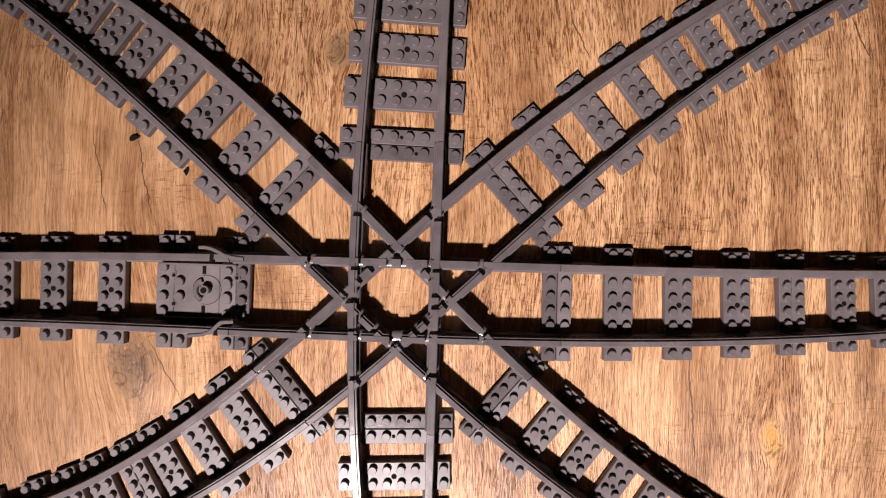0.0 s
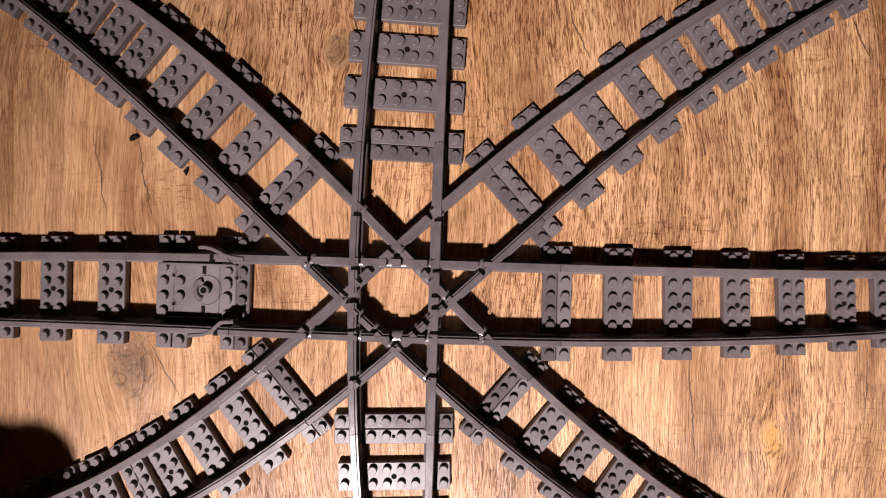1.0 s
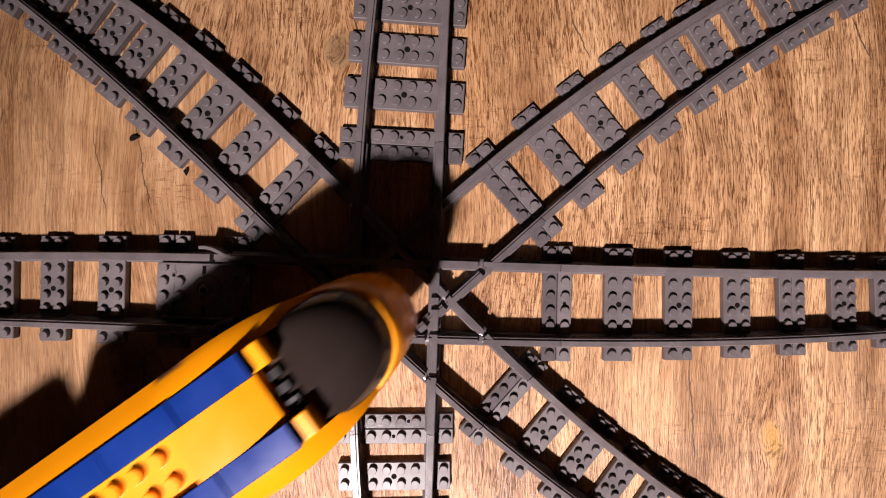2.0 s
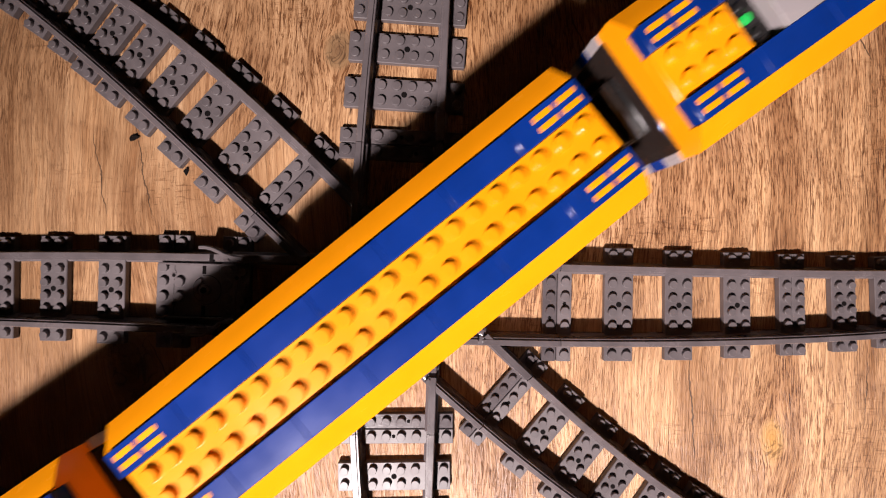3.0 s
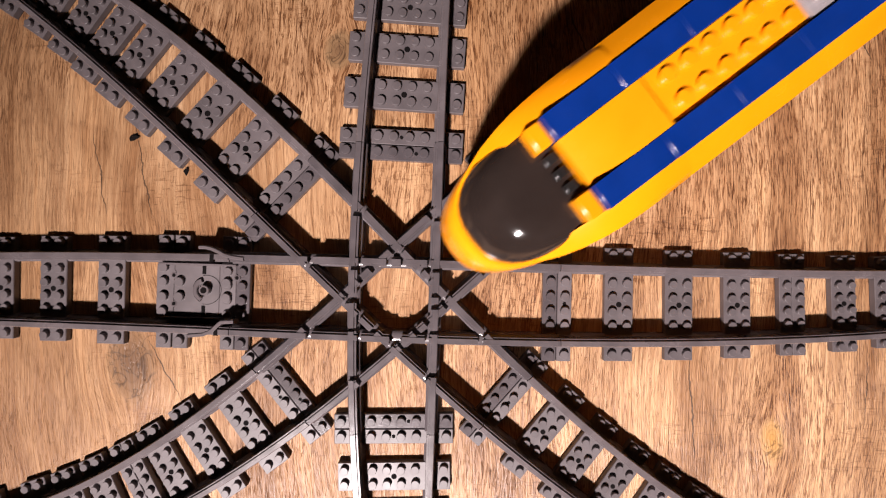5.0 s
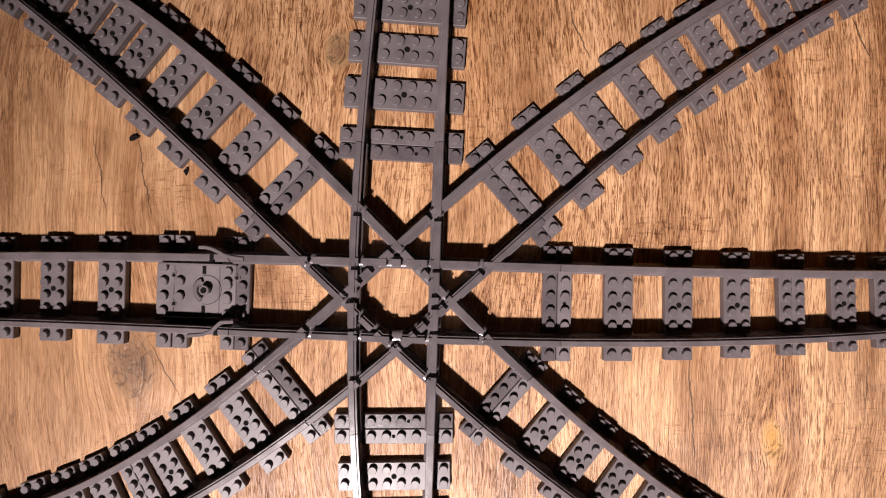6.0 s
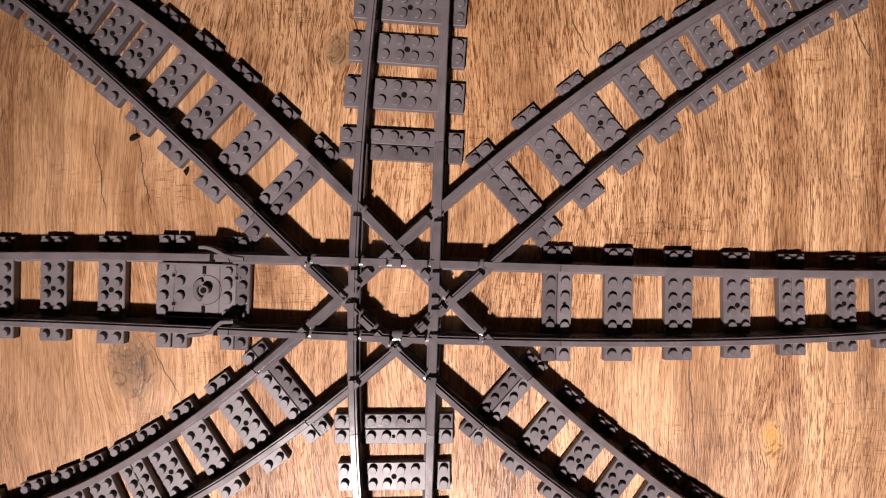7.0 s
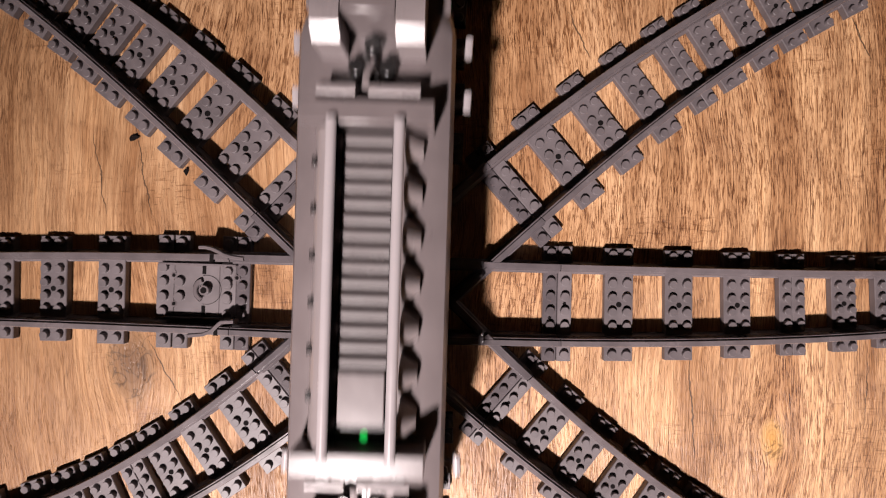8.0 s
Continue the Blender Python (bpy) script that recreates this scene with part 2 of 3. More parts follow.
def tube(bm, points, r, n=10):
    """A round bar along points in millimetres."""
    rings = []
    for i, p in enumerate(points):
        a, b = Vector(points[max(0, i - 1)]), Vector(points[min(len(points) - 1, i + 1)])
        q = (b - a).to_track_quat("Z", "Y")
        rings.append([Vector(p) + q @ Vector((r * math.cos(2 * math.pi * k / n), r * math.sin(2 * math.pi * k / n), 0)) for k in range(n)])
    loft(bm, rings)


def thing(name, label, category, group="", m=None):
    ob = tagged(new(name), label, category, group)
    ob.empty_display_size = 0.02
    if m is not None:
        ob.matrix_basis = m
    return ob


# ---- the track plan: four lines that cross; u runs along a line, v to its left, in millimetres ----
def poly(c, u):
    return sum(k * u ** i for i, k in enumerate(c))


class Line:
    def __init__(self, angle, left, right, reach):
        self.angle, self.left, self.right, self.reach = angle, left, right, reach
        self.c, self.s = math.cos(radians(angle)), math.sin(radians(angle))

    def world(self, u, v):
        return (u * self.c - v * self.s, u * self.s + v * self.c)

    def rail(self, side, u):
        """Offset of one rail; past the plan's ends the line runs straight on."""
        e = max(-self.reach, min(self.reach, u))
        a, b = poly(self.left, e), poly(self.right, e)
        m = (poly(self.left, e + 1) + poly(self.right, e + 1) - poly(self.left, e - 1) - poly(self.right, e - 1)) / 4
        return (a + b) / 2 + m * (u - e) + side * (a - b) / 2

    def mid(self, u):
        return (self.rail(1, u) + self.rail(-1, u)) / 2

    def gauge(self, u):
        return self.rail(1, u) - self.rail(-1, u)

    def centre(self, u):
        """x, y and heading in degrees of the centreline."""
        slope = (self.mid(u + 1) - self.mid(u - 1)) / 2
        return (*self.world(u, self.mid(u)), self.angle + math.degrees(math.atan(slope)))


LINE_V = Line(90, (44.61, -0.03861, -0.0003599, 4.645e-07), (3.319, -0.03138, -2.629e-05, -2.5e-07), 135)
LINE_H = Line(0, (-7.504, -0.03244, -8.748e-06, 2.379e-07), (-45.47, -0.03061, 0.0001167, 3.383e-07), 235)
LINE_A = Line(-45, (-15.57, -0.01249, 9.612e-05, 1.954e-06), (-53.4, 0.0276, 0.000229, 1.171e-06), 240)
LINE_B = Line(45, (16.59, -0.05677, -0.0002498, -2.001e-06, 3.725e-09), (-22.22, -0.05237, 3.763e-05, -1.974e-06, 1.151e-09), 250)
RAIL_TOP = 11.7
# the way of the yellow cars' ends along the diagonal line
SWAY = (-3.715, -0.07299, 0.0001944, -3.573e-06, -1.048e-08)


FULL = ((3.4, 0.05), (3.4, 2.4), (2.2, 3.1), (1.75, 4.0), (1.75, 9.4), (2.1, 10.0), (2.1, RAIL_TOP - 0.5), (1.7, RAIL_TOP))
BASE = ((3.2, 0.05), (3.2, 7.4), (2.8, 7.9), (1.5, 8.5))
LEDGE = 0.9
RAIL_PLAN = 0.9905  # the rails against the sleepers' plan
HEAD = ((1.75, 8.3), (1.75, 9.4), (2.1, 10.0), (2.1, RAIL_TOP - 0.5), (1.7, RAIL_TOP))


def rail_mesh(line, side, u0, u1, lift=0.0, step=6.0, prof=FULL):
    """A rail with foot, web and head, swept from u0 to u1."""
    n = max(2, int(abs(u1 - u0) / step) + 1)
    # the inner edge of the head carries a narrow ledge a little below the running face
    ledge = [(2.1, RAIL_TOP - LEDGE - 0.3), (1.9, RAIL_TOP - LEDGE), (1.0, RAIL_TOP - LEDGE), (0.9, RAIL_TOP - 0.1), (0.8, RAIL_TOP)] if prof is not BASE else []
    plain = [q for q in prof if q[1] < RAIL_TOP - 1.5] if ledge else prof
    both = [(-x, z) for x, z in prof] + list(reversed(ledge)) + [(x, z) for x, z in reversed(plain)]
    if side > 0:
        both = [(-x, z) for x, z in reversed(both)]
    bm = bmesh.new()
    rings = []
    for i in range(n):
        u = u0 + (u1 - u0) * i / (n - 1)
        size = 0.4 + 0.6 * line.gauge(u) / 40
        x, y = line.world(u, line.rail(side, u))
        rings.append([(x * RAIL_PLAN - dx * size * line.s, y * RAIL_PLAN + dx * size * line.c, z + (lift if z > 3 else 0.0)) for dx, z in both])
    loft(bm, rings)
    return bm


def sleeper_bm(x0, x1, holes=()):
    """A studded sleeper, eight studs long, its top one plate high; the rails take the place of the second and seventh studs."""
    bm = bmesh.new()
    box(bm, x0, x1, -31.8, 31.8, 0.05, 3.2, 0.3)
    cols = [x for x in (-4, 4) if x0 < x < x1]
    for x in cols:
        for y in (-28, -12, -4, 4, 12, 28):
            stud(bm, x, y, 3.2)
    return bm


def hole_shade_bm():
    bm = bmesh.new()
    disc(bm, 0, 0, 3.0, 3.24, 1.6, 12, bev=False)
    return bm


def pin_shade_bm():
    bm = bmesh.new()
    disc(bm, 0, 0, 3.0, 3.24, 1.0, 10, bev=False)
    return bm


def mesh_of(name, bm, material):
    me = bpy.data.meshes.new(name)
    bm.normal_update()
    bm.to_mesh(me)
    bm.free()
    me.materials.append(material)
    softened(me)
    return me


SLEEPER = mesh_of("sleeper", sleeper_bm(-8, 8), GREY)
HALF_OUT = mesh_of("half_sleeper", sleeper_bm(0.2, 8), GREY)
HALF_IN = mesh_of("half_sleeper_printed", sleeper_bm(-8, -0.2), GREY_PRINT)
HOLE_SHADE = mesh_of("pin_hole", hole_shade_bm(), SHADE_DIRT)


def place(me, name, line, u, parent, flip=False, dv=0.0):
    x, y, a = line.centre(u)
    ob = new(name, me)
    ob.parent = parent
    k = line.gauge(u) / 40
    px, py = line.world(u, line.mid(u) + dv)
    ob.matrix_basis = pose(px * MM, py * MM, 0, 0, 0, a + (180 if flip else 0)) @ Matrix.Diagonal((k, k, 1, 1))
    return ob


PIN_SHADE = mesh_of("pin_hole", pin_shade_bm(), SHADE_DIRT)


def pin(sleeper, y):
    """A small dark disc between the studs of a half sleeper, painted as a hole's shade."""
    h = new("pin_hole", PIN_SHADE)
    h.parent = sleeper
    h.matrix_basis = pose((4 if sleeper.data is HALF_OUT else -4) * MM, y * MM, 0)


def track(line, u_end, u_joint, sleepers, label, breaks=()):
    """One arm of plain track from the crossing's joint outwards."""
    t = thing("track_section", label, "toy track", "tracks that meet at the crossing")
    out = 1 if u_end > u_joint else -1
    for side in (1, -1):
        part("rail", rail_mesh(line, side, u_joint + out * 0.25, u_end), GREY_RAIL, t)
    h = place(HALF_OUT, "half_sleeper", line, u_joint, t, flip=out < 0)
    pin(h, 0.0)
    for u in breaks:
        place(HALF_OUT, "half_sleeper", line, u, t)
        place(HALF_OUT, "half_sleeper", line, u, t, flip=True)
    for u in sleepers:
        s = place(SLEEPER, "sleeper", line, u, t)
        h = new("pin_hole", HOLE_SHADE)
        h.parent = s
    return t


ARM = "dark grey plastic toy track with studded sleepers on the wooden floor"



def onward(u, end, step):
    """Evenly spaced sleepers from u to the end of an arm."""
    return tuple(u + step * i for i in range(1 + int((end - u) / step)))


track(LINE_V, 1330, 53.5, (79.5, 102.9, 124.5, 146.0) + onward(170.0, 1320, 26.0), ARM)
track(LINE_V, -240, -92.7, (-117.2, -138.5) + onward(-162.0, -235, -24.0), ARM)
track(LINE_H, 330, 58.8, (90.6, 121.6, 151.7, 206.7, 228.9) + onward(253.0, 325, 24.0), ARM, breaks=(180.1,))
track(LINE_A, -330, -79.0, (-108.5, -135.2, -159.2, -181.3, -199.1, -216.0, -233.2) + onward(-252.0, -325, -22.0), ARM)
track(LINE_A, 290, 76.5, (103.1, 126.5, 148.4, 168.5, 188.0) + onward(210.0, 285, 22.0), ARM)
track(LINE_B, 1330, 45.9, (75.7, 103.4, 129.2, 172.6, 192.2, 210.0, 225.5) + onward(245.0, 1320, 23.0), "gently curved dark grey plastic toy track on the wooden floor", breaks=(153.6,))
track(LINE_B, -1330, -109.6, (-135.2, -159.4, -180.3, -214.2, -230.0, -246.0) + onward(-268.0, -1320, -23.0), "curved dark grey toy track with shiny rails on the wooden floor", breaks=(-196.6,))
track(LINE_H, -330, -107.0, (-171.0, -200.8, -228.0) + onward(-253.0, -325, -25.0), ARM)


# ---- the star crossing ----
def crossing():
    t = thing("star_crossing", "dark grey printed plastic star crossing where four tracks meet", "track crossing")
    spans = ((LINE_V, -92.7, 53.5), (LINE_H, -107.0, 58.8), (LINE_A, -79.0, 76.5), (LINE_B, -109.6, 45.9))
    rails = [(k, line, side, a, b) for k, (line, a, b) in enumerate(spans) for side in (1, -1)]
    for k, line, side, a, b in rails:
        cuts = []
        for k2, other, side2, _, _ in rails:
            if k2 == k:
                continue
            # where this rail meets the flange groove on the inner side of the other rail
            for i in range(int((b - a) * 4)):
                u = a + i / 4
                x, y = line.world(u, line.rail(side, u))
                ou, ov = x * other.c + y * other.s, -x * other.s + y * other.c
                d = (other.rail(side2, ou) - ov) * side2
                if 2.5 < d < 4.4:
                    cuts.append(u)
        cuts.sort()
        u, runs, start = a, [], a
        prev = None
        for q in cuts:
            if prev is None or q - prev > 0.6:
                if prev is not None:
                    start = prev
                runs.append((start, q)) if prev is not None else runs.append((a, q))
            prev = q
        runs.append((prev, b))
        base = part("rail_base", rail_mesh(line, side, a, b, lift=-0.12 * k - 0.05 * side, step=5.0, prof=BASE), GREY_PRINT, t)
        for s, e in runs:
            if e - s > 1.2:
                part("rail_head", rail_mesh(line, side, s + 0.1, e - 0.1, lift=-0.12 * k - 0.05 * side, step=5.0, prof=HEAD), GREY_PRINT, base)
    for line, a, b in spans:
        for u, flip in ((a, True), (b, False)):
            pin(place(HALF_IN, "half_sleeper", line, u, t, flip=flip), 8.0 if flip else -8.0)
    return t


crossing()

def ribbon(bm, points, width, z0, z1):
    """A flat upright-sided bar along points of the plan, in millimetres, its upper edges eased."""
    rings = []
    for i, (x, y) in enumerate(points):
        (xa, ya), (xb, yb) = points[max(0, i - 1)], points[min(len(points) - 1, i + 1)]
        d = math.hypot(xb - xa, yb - ya)
        nx, ny = -(yb - ya) / d, (xb - xa) / d
        w = width / 2
        rings.append([(x + nx * k, y + ny * k, z) for k, z in ((-w, z0), (-w, z1 - 0.4), (-w + 0.4, z1), (w - 0.4, z1), (w, z1 - 0.4), (w, z0))])
    loft(bm, rings)


def arc(cx, cy, r, a0, a1, n):
    return [(cx + r * math.cos(radians(a0 + (a1 - a0) * i / n)), cy + r * math.sin(radians(a0 + (a1 - a0) * i / n))) for i in range(n + 1)]


def joint_plate():
    """Studded plate with a round turning boss between the rails of one arm."""
    t = thing("joint_plate", "dark grey studded plate with a round boss between the rails", "track plate")
    x, y, a = LINE_H.centre(-123.0)
    t.matrix_basis = pose(x * MM, y * MM, 0, 0, 0, a)
    bm = bmesh.new()
    box(bm, -24.5, 8.0, -12.2, 14.0, 0.1, 3.6, 0.3)
    box(bm, 8.0, 16.5, -12.2, 14.0, 0.1, 3.62, 0.3)
    for yy in (-10.3, -2.6, 5.0, 12.4):
        stud(bm, -20.6, yy, 3.6)
    for xx in (-12.2, 12.0):
        for yy in (-2.4, 5.2):
            stud(bm, xx, yy, 3.6)
    for sg in (-1, 1):
        for xx in (-20.5, -12.0):
            stud(bm, xx, sg * 25.2, 3.2)
            box(bm, xx - 3.9, xx + 3.9, sg * 25.2 - 4, sg * 25.2 + 4, 0.1, 3.2, 0.3)
    part("plate", bm, GREY, t)
    # thin upright lips along both rails
    for yy, xa, xb in ((14.4, -22.5, 17.0), (-13.0, -19.0, 15.0)):
        bm = bmesh.new()
        box(bm, xa, xb, yy - 0.5, yy + 0.5, 0.1, 5.6, 0.15)
        part("lip", bm, GREY_RAIL, t)
    # seams, and near-black discs painted as the shade of moulded holes
    bm = bmesh.new()
    ribbon(bm, [(-15.2, 13.5), (-15.2, 11.2), (-14.2, 10.2), (-15.4, 8.6), (-15.4, -6.0), (-14.4, -7.2), (-15.4, -8.4), (-15.4, -11.8)], 0.55, 3.3, 3.68)
    part("seam", bm, SHADE_DIRT, t)
    for xx, yy in ((-15.6, 8.4), (-15.2, -6.2), (16.8, 8.0)):
        bm = bmesh.new()
        disc(bm, xx, yy, 3.4, 3.74, 1.75, 14)
        boss = part("pin_boss", bm, GREY_RAIL, t)
        bm = bmesh.new()
        disc(bm, xx, yy, 3.6, 3.82, 0.95, 10, bev=False)
        part("pin_hole", bm, SHADE_DIRT, boss)
    # raised near-black ribbons paint the shade of the boss grooves
    bm = bmesh.new()
    ribbon(bm, arc(1.4, 1.4, 7.5, -105, 105, 26), 0.55, 3.3, 3.72)
    part("groove", bm, SHADE_DIRT, t)
    bm = bmesh.new()
    ribbon(bm, arc(1.4, 1.4, 7.0, 118, 242, 14), 0.5, 3.3, 3.72)
    ribbon(bm, arc(1.0, 1.4, 3.4, 100, 260, 12), 0.6, 3.3, 3.74)
    part("groove", bm, SHADE_DIRT, t)
    bm = bmesh.new()
    ribbon(bm, arc(1.2, 1.4, 5.2, 112, 248, 16), 2.3, 3.4, 5.0)
    lug = part("boss", bm, GREY_RAIL, t, "crescent-shaped raised lug")
    bm = bmesh.new()
    disc(bm, 1.4, 1.4, 3.4, 6.4, 2.6, 18)
    centre = part("centre_pin", bm, GREY_RAIL, t, "round centre pin with a dark disc as its hole")
    bm = bmesh.new()
    disc(bm, 1.4, 1.4, 6.2, 6.45, 1.6, 14, bev=False)
    part("pin_hole", bm, SHADE_DIRT, centre)
    # flat near-black strips paint the shade of two slots
    for ya, yb in ((9.4, 13.9), (-12.0, -6.8)):
        bm = bmesh.new()
        box(bm, -1.0, 0.9, ya, yb, 3.4, 3.7, 0)
        part("slot", bm, SHADE_DIRT, t)
    # curved spring tongues beside the rails
    for pts in (((1.8, 23.3), (4.9, 23.4), (8.0, 22.8), (11.4, 21.4), (14.5, 19.8), (18.7, 18.8), (24.0, 18.2)),
                ((-2.3, -20.5), (0.9, -20.2), (4.7, -19.8), (8.0, -18.5), (10.1, -17.0), (11.6, -15.4), (13.6, -13.5), (20.0, -12.9))):
        bm = bmesh.new()
        ribbon(bm, pts, 1.9, 7.0, RAIL_TOP + 0.5)
        part("tongue", bm, GREY_RAIL, t, "curved spring tongue")
    # dark joint gaps where the rail ends meet under the tongues
    for sg, xx in ((1, 8.2), (-1, 11.2)):
        bm = bmesh.new()
        box(bm, xx - 1.0, xx + 1.0, sg * 18.2 - 1.9, sg * 18.2 + 1.9, RAIL_TOP - 1.0, RAIL_TOP + 0.08, 0)
        part("rail_gap", bm, SHADE_DIRT, t)
    return t


joint_plate()

# ---- floor and room ----
bm = bmesh.new()
box(bm, -1500, 1500, -1500, 1500, -12, 0, 0)
floor = tagged(part("floor", bm, OAK), "warm brown oak floor boards with dark grain and knots", "floor", kind="structure")
for nm, bx in (("wall_north", (-1500, 1500, 1500, 1600, -12, 2400)), ("wall_south", (-1500, 1500, -1600, -1500, -12, 2400)),
               ("wall_east", (1500, 1600, -1500, 1500, -12, 2400)), ("wall_west", (-1600, -1500, -1500, 1500, -12, 2400)),
               ("ceiling", (-1500, 1500, -1500, 1500, 2400, 2500))):
    bm = bmesh.new()
    box(bm, *bx, 0)
    tagged(part(nm, bm, WALL), "plain matt painted " + nm.split("_")[0], nm.split("_")[0], kind="structure")


def crumb(x, y, size, turn):
    """A dark splinter of dirt lying on the boards."""
    bm = bmesh.new()
    bmesh.ops.create_icosphere(bm, subdivisions=2, radius=size * MM)
    for v in bm.verts:
        k = 1 + 0.35 * math.sin(v.co.x * 2300 + turn) * math.cos(v.co.y * 1900 - turn)
        v.co = Vector((v.co.x * 1.25 * k, v.co.y * 0.7 * k, max(-0.2 * size * MM, v.co.z * 0.45 * k)))
    ob = tagged(part("crumb", bm, SHADE_DIRT), "small dark crumb of dirt on the wooden floor", "crumb", "crumbs on the floor")
    ob.matrix_basis = pose(x * MM, y * MM, 0.2 * size * MM, 0, 0, turn * 40)


for x, y, size, turn in ((-161.0, 58.6, 2.1, 0.6), (-134.2, 40.8, 1.6, 2.0), (-163.2, 57.0, 0.8, 3.1)):
    crumb(x, y, size, turn)


# ---- the yellow train: x runs along a car towards its front, origin on the floor under its middle ----
ROOF = 121.5
HALF = 24.0
# the trains' heights as drawn below are built at this scale
TALL = 0.781


def roof_stud(bm, x, y, z):
    disc(bm, x, y, z - 0.2, z + 1.75 / TALL, 2.4, 16)


def upright(bm):
    """Bring a drawn height to its built height."""
    for v in bm.verts:
        v.co.z *= TALL
    return bm


def body_ring(x, half, top, low=22.0):
    """Cross-section of a car body: upright sides, rounded eaves."""
    pts = [(-half, low), (-half, top - 8.2), (-half + 0.15, top - 7.4), (-half + 3.4, top - 3.9), (-half + 6.8, top - 0.4), (-half + 7.6, top + 0.2), (-half + 7.7, top - 5.0)]
    return [(x, y, z) for y, z in pts] + [(x, -y, z) for y, z in reversed(pts)]


def nose_outline(e, length, half, n=9):
    """Half-oval plan of the driving end, from one side round to the other."""
    pts = []
    for i in range(-n, n + 1):
        a = math.pi / 2 * i / n
        pts.append((e + length * math.cos(a) ** 0.62, half * math.copysign(abs(math.sin(a)) ** 0.8, a)))
    return pts


def yellow_car(cab, lit=False):
    """A six-stud-wide car; cab: a rounded driving end at its front (+x)."""
    if cab:
        t = thing("cab_car", "yellow and blue toy train cab car with a rounded dark windscreen", "toy train")
    else:
        t = thing("middle_car", "yellow and blue toy train coach with a studded roof strip", "toy train", "middle coaches of the yellow train")

    def add(name, bm, mat, parent=t, label=""):
        return part(name, upright(bm), mat, parent, label)

    half_len = 101.0 if cab else 84.0
    x0, x1 = -half_len, half_len
    e = x1 - 62.0 if cab else x1
    bm = bmesh.new()
    n = 8
    loft(bm, [body_ring(x0 + (e - x0) * i / n, HALF, ROOF) for i in range(n + 1)])
    add("body", bm, YELLOW)
    # roof: two raised blue strips of tiles
    far = e + 27 if cab else x1 - 0.4
    for y0, y1 in ((-16.2, -8.1), (8.1, 16.2)):
        n = 7
        for i in range(n):
            a, b = x0 + 0.4 + (far - x0 - 0.4) * i / n, x0 + 0.4 + (far - x0 - 0.4) * (i + 1) / n
            drop = 1.6 if cab and i == n - 1 else 0.0
            bm = bmesh.new()
            box(bm, a + 0.05, b - 0.05, y0, y1, ROOF - 6.0, ROOF + 1.9 - drop * 0.4, 0.2)
            strip = add("roof_tile", bm, BLUE, t, "glossy blue roof tile")
        for end in ((x0 + 2.2, x0 + 10.4), (x1 - 16.4, x1 - 8.2)):
            if cab and end[0] > 0:
                continue
            bm = bmesh.new()
            for xs in end:
                for yy in (y0 + 1.6, y0 + 4.8):
                    box(bm, xs, xs + 6.4, yy, yy + 1.7, ROOF + 1.0, ROOF + 2.0, 0.1)
            add("roof_grille", bm, YELLOW, t, "grille slots showing yellow")
    bm = bmesh.new()
    if not cab:
        box(bm, x0 + 0.1, x1 - 0.1, -8.0, 8.0, ROOF - 4.0, ROOF - 1.2, 0.1)
        rows = 21
        for i in range(rows):
            for yy in (-4, 4):
                roof_stud(bm, x0 + 5.5 + (2 * half_len - 11) * i / (rows - 1), yy, ROOF - 1.2)
        add("stud_strip", bm, YELLOW)
    else:
        box(bm, x0 + 0.2, x0 + 26, -8.0, 8.0, ROOF - 6.0, ROOF - 0.6, 0.3)
        for i in range(3):
            for yy in (-4, 4):
                roof_stud(bm, x0 + 5.5 + 7.8 * i, yy, ROOF - 0.6)
        add("stud_plate", bm, YELLOW)
        bm = bmesh.new()
        box(bm, x0 + 88.5, e + 4, -8.0, 8.0, ROOF - 6.0, ROOF - 1.2, 0.1)
        x = x0 + 93.0
        while x < e - 1.5:
            for yy in (-4, 4):
                roof_stud(bm, x, yy, ROOF - 1.2)
            x += 7.6
        add("stud_strip", bm, YELLOW)
        bm = bmesh.new()
        box(bm, x0 + 26.2, x0 + 35, -7.9, 7.9, ROOF - 8.0, ROOF - 4.0, 0.1)
        disc(bm, x0 + 31, -4.5, ROOF - 4, ROOF - 1.5, 1.8, 12)
        disc(bm, x0 + 31, 4.5, ROOF - 4, ROOF - 1.5, 1.8, 12)
        pit = add("roof_hatch", bm, BLACK, t, "dark open hatch")
        if lit:
            bm = bmesh.new()
            disc(bm, x0 + 30, 0.5, ROOF - 4, ROOF - 2.0, 1.5, 12)
            add("green_lamp", bm, GREEN_GLOW, pit, "small lit green lamp")
        for a, b, top in ((35.2, 51.5, 1.9), (51.9, 53.9, 1.4), (54.3, 72.5, 1.9)):
            bm = bmesh.new()
            box(bm, x0 + a, x0 + b, -8.0, 8.0, ROOF - 6.0, ROOF + top, 0.2)
            add("white_tile", bm, WHITE, t, "white smooth roof tile")
        bm = bmesh.new()
        box(bm, x0 + 72.7, x0 + 88.3, -8.0, 8.0, ROOF - 6.0, ROOF + 0.2, 0.2)
        for xx, yy in ((76.5, 4), (84, 4), (84, -4)):
            roof_stud(bm, x0 + xx, yy, ROOF + 0.2)
        cover = add("roof_cover", bm, WHITE, t, "white plate with three studs")
        bm = bmesh.new()
        disc(bm, x0 + 76.5, -3.5, ROOF + 0.2, ROOF + 3.0, 2.5, 14)
        tube(bm, [(x0 + 76.5, -3.5, ROOF + 2.6), (x0 + 75.8, -3.0, ROOF + 6.0), (x0 + 75.0, -2.5, ROOF + 9.0)], 1.2)
        add("lever", bm, WHITE, cover, "short white lever")
        # nose: roof slope, small yellow corner blocks, dark slot, domed windscreen inside a yellow rim
        bm = bmesh.new()
